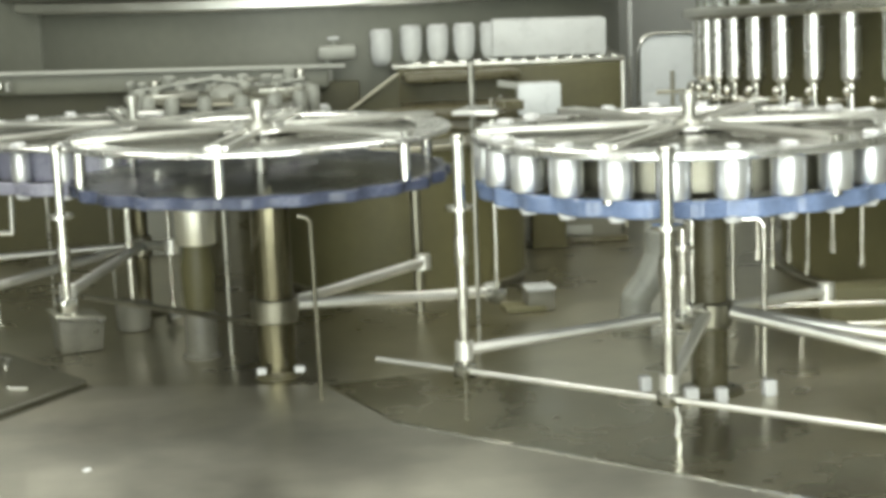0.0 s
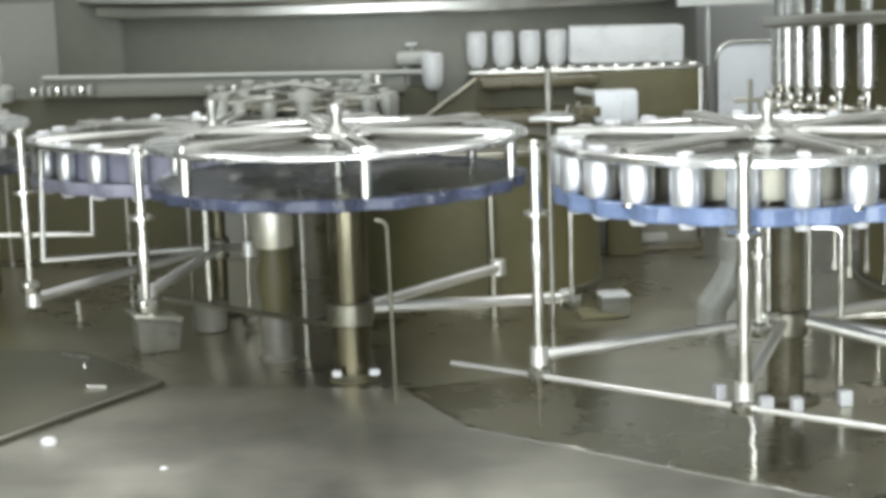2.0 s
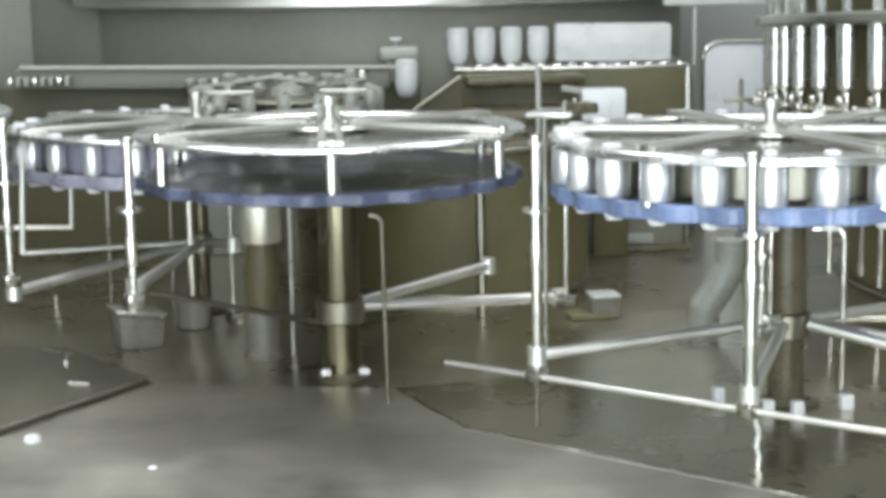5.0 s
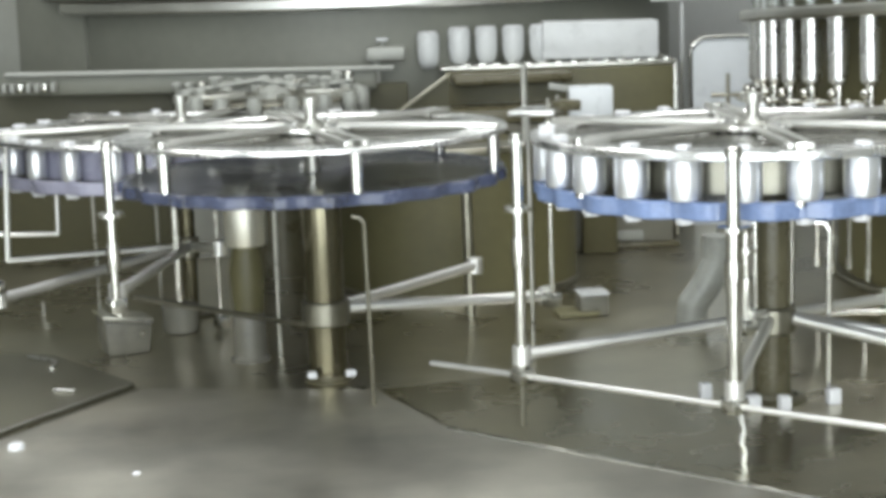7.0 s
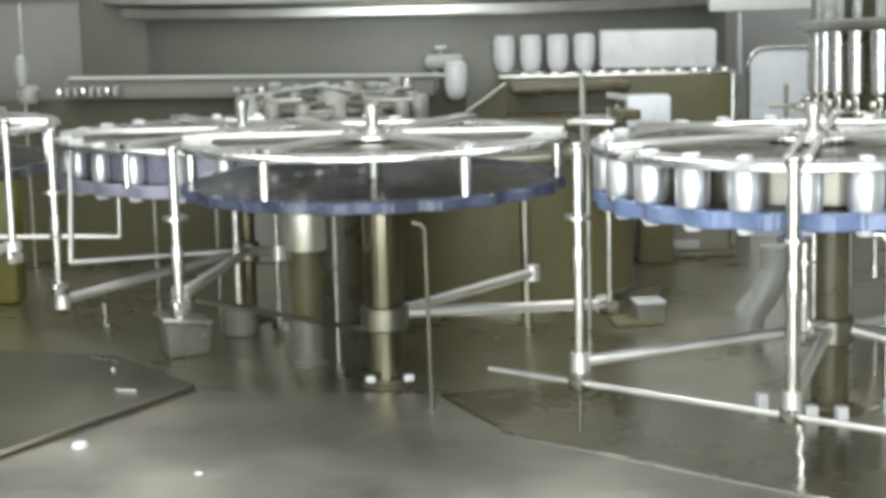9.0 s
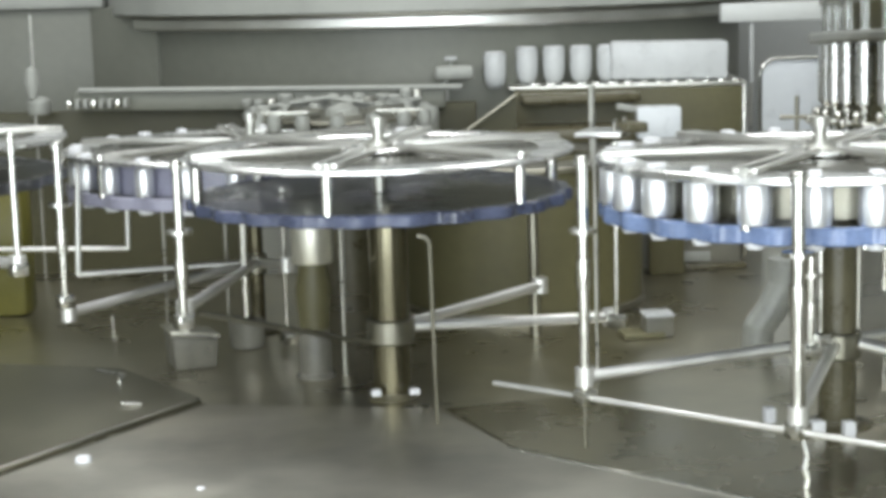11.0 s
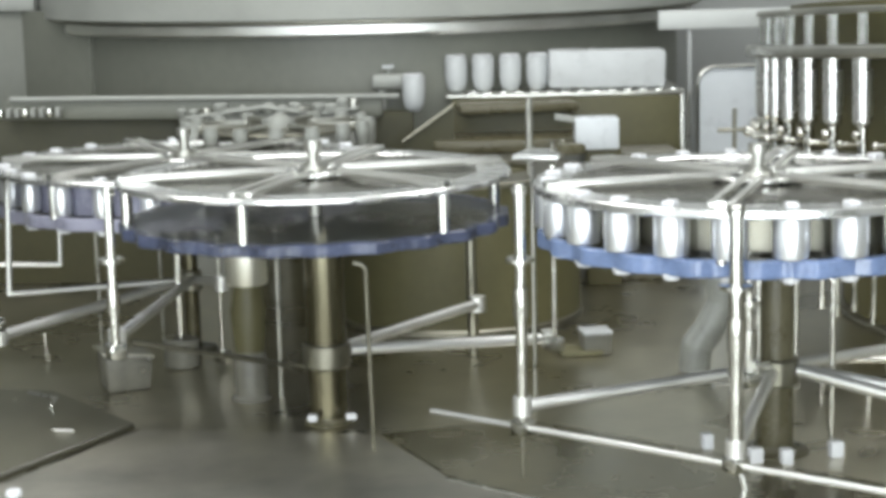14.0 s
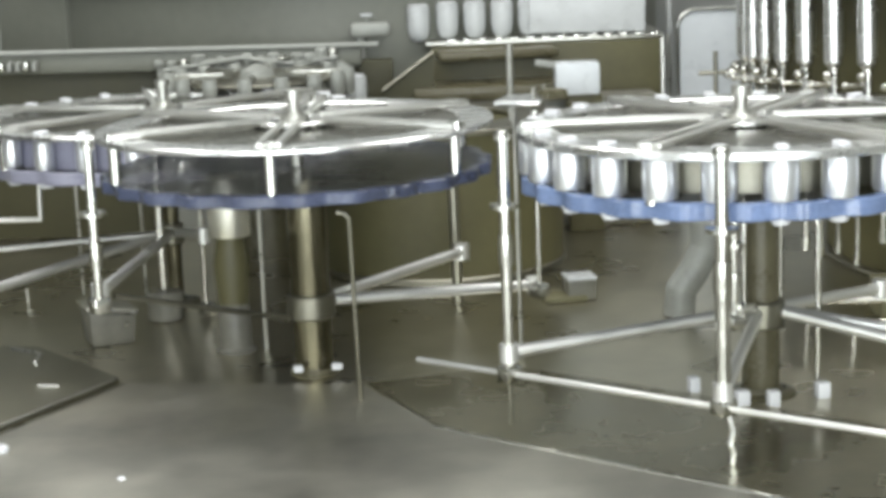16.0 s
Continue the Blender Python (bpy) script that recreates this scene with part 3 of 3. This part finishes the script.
unit = thing("drive_unit", pose(0.60, 5.5, 0), "grey-beige drive unit with a pale slot", "drive unit")
part("housing", box(B(), (0, 0, 0.19), (0.24, 0.16, 0.38), 0.02), DRIVE, unit)
part("slot", box(B(), (-0.02, -0.082, 0.036), (0.09, 0.008, 0.03), 0.003), FOG, unit)
part("plinth", box(B(), (0, -0.01, 0.008), (0.26, 0.18, 0.016), 0.003), OLIVE_PAINT, unit)

duct = thing("duct_elbow", pose(0.63, 4.25, 0), "pale bent duct behind the pedestal", "duct")
part("pipe", bent(B(), [(-0.035, 0, 0.0), (-0.03, 0, 0.06), (0.0, 0, 0.10), (0.03, 0, 0.16), (0.03, 0, 0.22)], 0.036, 16), HAZE, duct)

rack = thing("hook_rack", pose(0, 0, 0), "steel rack with hanging rods under the turret", "hook rack")
part("rail", bent(B(), [(0.84, 4.3, 0.0), (0.84, 4.3, 0.29), (1.9, 4.3, 0.29), (1.9, 4.3, 0.0)], 0.008), BRUSHED, rack)
for k, (x, z) in enumerate(((0.90, 0.13), (0.935, 0.11), (0.975, 0.12), (1.02, 0.09), (1.08, 0.14), (1.15, 0.10), (1.23, 0.12), (1.31, 0.09))):
    part("hanging_rod", cyl(cyl(B(), (x, 4.3, z), (x, 4.3, 0.29), 0.006, 10), (x, 4.3, z), (x, 4.3, z + 0.03), 0.009, 10), STEEL, rack)
side = thing("side_rails", pose(0, 0, 0), "two low polished rails on short feet", "rail")
for y, z, x0 in ((3.92, 0.098, 0.80), (3.84, 0.068, 0.88)):
    part("rail", cyl(B(), (x0, y, z), (2.2, y, z - 0.02), 0.0065, 12), STEEL, side)
    part("foot", cyl(B(), (x0 + 0.02, y, 0), (x0 + 0.02, y, z), 0.006, 10), STEEL, side)
tagged(part("olive_carton", box(B(), (1.14, 4.18, 0.042), (0.22, 0.1, 0.084), 0.004, 0.05), CARTON), "olive cardboard box standing on the deck", "carton")

# ---- background ----
mag = thing("bottle_infeed", pose(0, 5.7, 0), "dark steel infeed shelf with a milky white cover in place of more bottles", "bottle infeed")
part("shelf", box(B(), (0.40, 0.1, 0.533), (0.72, 0.4, 0.014), 0.004), BRUSHED, mag)
part("shelf", box(B(), (0.25, -0.14, 0.505), (0.36, 0.12, 0.03), 0.012, 0.12), OLIVE_PAINT, mag)
# solid block in place of bottles blurred together; also hides the lift
part("cover", box(B(), (0.53, 0, 0.605), (0.355, 0.12, 0.115), 0.01, 0, 0.014), MILK, mag, "milky white cover in place of more bottles")
for k in range(14):
    part("clip", box(B(), (0.12 + k * 0.047, -0.085, 0.543), (0.026, 0.02, 0.006), 0.001), STEEL, mag)
part("recess", box(B(), (0.40, -0.09, 0.263), (0.69, 0.02, 0.526), 0.004), OLIVE, mag)
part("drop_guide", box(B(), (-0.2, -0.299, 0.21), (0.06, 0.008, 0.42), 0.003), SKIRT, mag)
part("lift_mast", box(B(), (0.531, 0.058, 0.265), (0.05, 0.03, 0.522), 0.004), DARK_STEEL, mag)
part("return_track", box(B(), (0.33, -0.06, 0.0635), (0.5, 0.06, 0.127), 0.004, 0.39), DARK_STEEL, mag)
part("side_plate", box(B(), (0.752, 0.05, 0.27), (0.012, 0.3, 0.53), 0.003), BRUSHED, mag)
part("ledge", box(B(), (0.23, -0.16, 0.405), (0.46, 0.32, 0.04), 0.006), OLIVE_PAINT, mag)
part("ledge_face", box(B(), (0.23, -0.27, 0.1925), (0.44, 0.02, 0.385), 0.004), WALL, mag)
bm = B()
slope_ = [(0.06, 0.53), (-0.09, 0.425), (-0.09, 0.385), (0.06, 0.385)]
fore_ = [bm.verts.new((x_, -0.30, z_)) for x_, z_ in slope_]
aft_ = [bm.verts.new((x_, -0.27, z_)) for x_, z_ in slope_]
bm.faces.new(fore_)
bm.faces.new(aft_[::-1])
for k in range(4):
    bm.faces.new((fore_[k], fore_[(k + 1) % 4], aft_[(k + 1) % 4], aft_[k]))
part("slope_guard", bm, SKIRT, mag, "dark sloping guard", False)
part("slope_rail", cyl(B(), (0.06, -0.31, 0.53), (-0.09, -0.31, 0.425), 0.005, 10), DARK_STEEL, mag)
cbox = thing("control_box", pose(0.468, 5.3, 0), "pale grey control box on a dark stand", "control box")
part("housing", box(B(), (0, 0.05, 0.444), (0.125, 0.1, 0.09), 0.004), GUARD, cbox)
part("cable_duct", box(B(), (-0.075, 0.04, 0.485), (0.09, 0.03, 0.018), 0.003, 0, 0.18), FOG, cbox)
part("stand", box(B(), (0.02, 0.06, 0.1995), (0.10, 0.08, 0.399), 0.004), OLIVE, cbox)

guard = thing("guard_panel", pose(0.92, 5.8, 0), "pale guard panel with a rounded corner and steel rim", "guard panel")
bm = B()
prof = [(0.10, 0.0), (0.10, 0.595), (-0.04, 0.595)] + [(-0.04 - 0.055 * math.sin(radians(a)), 0.54 + 0.055 * math.cos(radians(a))) for a in range(15, 91, 15)] + [(-0.095, 0.0)]
front = [bm.verts.new((x, -0.006, z)) for x, z in prof]
back = [bm.verts.new((x, 0.006, z)) for x, z in prof]
bm.faces.new(front)
bm.faces.new(back[::-1])
for k in range(len(prof)):
    bm.faces.new((front[k], front[(k + 1) % len(prof)], back[(k + 1) % len(prof)], back[k]))
part("sheet", bm, GUARD, guard, "", False)
part("rim", bent(B(), [(x, -0.01, z) for x, z in prof[1:]], 0.006, 8), STEEL, guard)
part("post", cyl(B(), (-0.125, -0.01, 0), (-0.125, -0.01, 0.52), 0.006, 10), BRUSHED, guard)
valve = thing("stop_valve", pose(0.81, 5.0, 0), "small cross-handled valve on a stem", "valve")
part("stem", cyl(B(), (0, 0, 0), (0, 0, 0.535), 0.006, 10), DARK_STEEL, valve)
part("handle", cyl(B(), (-0.045, 0, 0.478), (0.03, 0, 0.478), 0.006, 10), DARK_STEEL, valve)

beam = thing("steel_beam", pose(0, 0, 0), "dull steel beam with a toothed end behind the star wheels", "steel beam")
part("top_rail", cyl(B(), (-1.25, 5.5, 0.567), (-0.10, 5.5, 0.55), 0.008, 12), FOG, beam)
part("web", box(B(), (-0.71, 5.53, 0.525), (1.12, 0.05, 0.06), 0.01, 0, 0.015), HOODM, beam)
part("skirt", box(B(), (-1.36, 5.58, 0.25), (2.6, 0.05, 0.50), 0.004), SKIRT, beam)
for k in range(8):
    part("tooth", box(B(), (-1.27 + k * 0.024, 5.47, 0.530), (0.012, 0.05, 0.026), 0.002), FOG if k % 3 else STEEL, beam)

KX, KY = -0.43, 5.18
cap_wheel = thing("bottle_capper", pose(KX, KY, 0), "pale rotating cap wheel with a ring of small cups", "cap wheel")
part("plate", ring(B(), 0.02, 0.235, 0.49, 0.50, 64), DARK_STEEL, cap_wheel)
part("hub", lathe(B(), [(0, 0.50), (0.05, 0.50), (0.045, 0.52), (0.02, 0.53), (0.012, 0.535), (0, 0.536)], 20), HAZE, cap_wheel)
cup_ = part("cup", lathe(B(), [(0, 0.445), (0.014, 0.445), (0.019, 0.455), (0.021, 0.505), (0.017, 0.518), (0, 0.52)], 14), HAZE, cap_wheel)
arm_ = part("arm", box(B(), (0.17, 0, 0.508), (0.16, 0.02, 0.014), 0.004), BRUSHED, cap_wheel)
cup_.matrix_basis = arm_.matrix_basis = Matrix()
for o_, n_, r_ in ((cup_, 16, 0.25), (arm_, 8, 0.0)):
    for k in range(n_):
        m = pose(0, 0, 0, 0, 0, 360 / n_ * k) @ pose(r_, 0, 0)
        if k:
            again(o_, m)
        else:
            o_.matrix_basis = m
cap_stand = thing("machine_stand", pose(KX, KY, 0), "grey stand carrying the cap wheel", "stand")
part("shaft", cyl(B(), (0, 0, 0.39), (0, 0, 0.489), 0.03, 20), DARK_STEEL, cap_stand)
part("body", lathe(B(), [(0, 0), (0.10, 0), (0.10, 0.37), (0.05, 0.39), (0, 0.39)], 32), OLIVE_PAINT, cap_stand)
fit_ = thing("fittings_board", pose(0, 0, 0), "grey panel with small pipe fittings behind the cap wheel", "panel")
part("panel", box(B(), (-0.475, 5.485, 0.255), (0.55, 0.02, 0.51), 0.006), WALL, fit_)
lumps = random.Random(7)
for k in range(15):
    r = lumps.uniform(0.013, 0.024)
    h = lumps.uniform(0.012, 0.04)
    ob = part("fitting", lathe(B(), [(0, 0.508), (r * 0.8, 0.508), (r, 0.515), (r, 0.508 + h), (r * 0.7, 0.514 + h), (0, 0.516 + h)], 14), lumps.choice([HAZE, HAZE, FOG, BRUSHED]), fit_)
    ob.matrix_basis = pose(-0.735 + k * 0.036 + lumps.uniform(-0.008, 0.008), 5.485 - lumps.uniform(0, 0.006), 0)
part("pipe", bent(B(), [(-0.73, 5.468, 0.50), (-0.5, 5.462, 0.53), (-0.34, 5.468, 0.505), (-0.22, 5.465, 0.52)], 0.007), HAZE, fit_)
chute = thing("cap_hopper", pose(-0.125, 5.635, 0), "dull pale hopper on a slim stand", "hopper")
part("hopper", box(B(), (0.0, 0, 0.585), (0.12, 0.05, 0.045), 0.012), HAZE, chute)
part("lid", box(B(), (-0.01, 0, 0.628), (0.035, 0.03, 0.01), 0.003), MILK, chute)
part("stem", cyl(B(), (-0.01, 0, 0.60), (-0.01, 0, 0.625), 0.006, 10), HAZE, chute)
part("stand", cyl(B(), (-0.03, 0, 0), (-0.03, 0, 0.565), 0.012, 14), HAZE, chute)

hood = thing("machine_hood", pose(-0.22, 6.78, 0), "large round steel hood with a bright rim and pale lid", "machine hood")
part("lid", ring(B(), 0.2, 1.19, 0.772, 0.93, 120, None, 0.004), FOG, hood)
part("seal", ring(B(), 1.0, 1.175, 0.764, 0.772, 120, None, 0.002), DARK_STEEL, hood)
part("rim", ring(B(), 0.95, 1.15, 0.722, 0.764, 120, None, 0.008), SATIN, hood, "bright steel rim")
part("drum", cyl(B(), (0, 0, 0.0), (0, 0, 0.722), 1.10, 120), HOODM, hood)
part("lid_knob", ball(B(), (-0.13, -1.17, 0.784), 0.008), BLACK, hood)
cab = thing("cabinet", pose(-1.75, 6.4, 0), "grey cabinet with a hanging nozzle on a cord", "cabinet")
part("body", box(B(), (0, 0.3, 0.40), (0.70, 0.6, 0.80), 0.006), HOODM, cab)
part("filler_panel", box(B(), (0.45, -0.07, 0.40), (0.5, 0.05, 0.80), 0.004, -0.75), HOODM, cab)
part("top", box(B(), (0, 0.3, 0.835), (0.78, 0.66, 0.07), 0.006), FOG, cab)
noz = thing("spray_nozzle", pose(-1.38, 5.46, 0), "pale spray nozzle on a slim stand", "nozzle")
part("rod", cyl(B(), (0, 0.02, 0), (0, 0.02, 0.80), 0.004, 8), BRUSHED, noz)
part("head", lathe(B(), [(0, 0.55), (0.012, 0.55), (0.022, 0.60), (0.016, 0.635), (0.005, 0.645), (0, 0.645)], 16), FOG, noz)
part("base", lathe(B(), [(0, 0.50), (0.03, 0.50), (0.036, 0.515), (0.034, 0.54), (0.02, 0.552), (0, 0.555)], 18), HAZE, noz).matrix_basis = pose(0.012, 0.02, 0)
box_hi = thing("wall_channel", pose(0, 0, 0), "pale cable channel along the wall", "cable channel")
part("channel", box(B(), (1.0, 5.95, 0.735), (0.56, 0.05, 0.06), 0.006), PALE, box_hi)
part("bracket", box(B(), (0.82, 5.95, 0.353), (0.014, 0.03, 0.72), 0.003), PANEL_FAR, box_hi)
part("bracket", box(B(), (1.2, 5.95, 0.353), (0.014, 0.03, 0.72), 0.003), PANEL_FAR, box_hi)

turret_base = thing("turret_base", pose(1.965, 4.85, 0), "dark olive drum under the filling turret", "machine drum")
part("shell", lathe(B(), [(0, 0.004), (0.86, 0.004), (0.87, 0.012), (0.87, 0.30), (0.84, 0.33), (0, 0.33)], 72), OLIVE, turret_base)
part("foot_ring", ring(B(), 0.80, 0.90, 0.0, 0.014, 72), DARK_STEEL, turret_base)

bottles = []
bm = lathe(B(), [(0, -0.055), (0.014, -0.055), (0.022, -0.05), (0.029, -0.038), (0.033, -0.018), (0.034, 0.01), (0.034, 0.046), (0.032, 0.052), (0, 0.053)], 24)
milk_bottle = tagged(part("bottle", bm, MILK), "milky white plastic bottle riding on the infeed", "bottle", "bottles on the infeed")
part("cap", lathe(B(), [(0, 0.053), (0.028, 0.053), (0.029, 0.054), (0.029, 0.057), (0.027, 0.058), (0, 0.058)], 20), WHITE, milk_bottle)
bottles.append(milk_bottle)
for k in range(15):
    bottles.append(copy_thing(milk_bottle, Matrix()))

canister = thing("canister", pose(-1.345, 4.92, 0), "olive-yellow plastic canister standing on the deck", "canister")
part("body", box(B(), (0, 0, 0.18), (0.15, 0.11, 0.36), 0.02), YELLOW, canister)
part("cap", cyl(B(), (0.03, 0, 0.358), (0.03, 0, 0.385), 0.02, 16), BLACK, canister)

tank = thing("dark_tank", pose(0.06, 4.98, 0), "dark olive drum behind the star wheel", "tank")
part("shell", cyl(B(), (0, 0, 0.02), (0, 0, 0.38), 0.33, 64), OLIVE, tank)
part("foot_ring", ring(B(), 0.28, 0.335, 0.0, 0.02, 64), DARK_STEEL, tank)
part("top_ring", ring(B(), 0.20, 0.34, 0.38, 0.395, 64), DARK_STEEL, tank)



# ---- motions ----
def motions():
    def spin(ob, base, angle):
        walk(ob, [(k * 0.2, base @ pose(0, 0, 0, 0, 0, angle(k * 0.2))) for k in range(81)])

    def turn_c(t):
        slip = np.interp(t, (0, 2.5, 3.5, 5, 7.7, 9, 12.5, 14.5, 16), (7, 10.5, 9.5, 6, 0, 1, 9.5, 9.7, 9))
        return even(t) + float(slip)

    def turn_t(t):
        return -28.2 * t + float(np.interp(t, (0, 2, 5, 8.5, 14.5), (1.2, -1.2, 1.8, -2.1, 2.7)))

    def even(t):
        return -90 - 14.5 + (-141.56 * t if t < 7.7 else -1090.0 - 143.1 * (t - 7.7))
    spin(wheel_c, pose(CX, CY, 0), turn_c)
    spin(wheel_r, pose(RX, RY, 0), lambda t: -90 + 30 - (even(t) + 104.5))
    spin(wheel_l, pose(LX, LY, 0), lambda t: -90 - (even(t) + 90))
    spin(wheel_f, pose(-1.40, 4.15, 0), turn_c)
    spin(cap_wheel, pose(KX, KY, 0), lambda t: -90 - (even(t) + 90))
    # the infeed loop in pitches: along the shelf, down the slope, back below and up under the cover
    stops = (0, 6, 6.35, 6.7, 7, 7.4, 8, 10, 13, 16)
    loop_x = (0.531, 0.033, -0.02, -0.09, -0.16, -0.2, -0.2, 0.12, 0.531, 0.531)
    loop_y = (5.7, 5.7, 5.64, 5.5, 5.3, 5.36, 5.36, 5.55, 5.72, 5.7)
    loop_z = (0.597, 0.597, 0.58, 0.53, 0.455, 0.3, 0.18, 0.18, 0.2, 0.597)
    for i, ob in enumerate(bottles):
        rows = []
        for k in range(161):
            u_ = (i - (even(k * 0.1) - even(12.0)) / 30) % 16
            rows.append((k * 0.1, pose(*(float(np.interp(u_, stops, way)) for way in (loop_x, loop_y, loop_z)))))
        walk(ob, rows)
    spin(tur, pose(1.965, 4.85, -0.047, -3.0, 0, 0), turn_t)


motions()
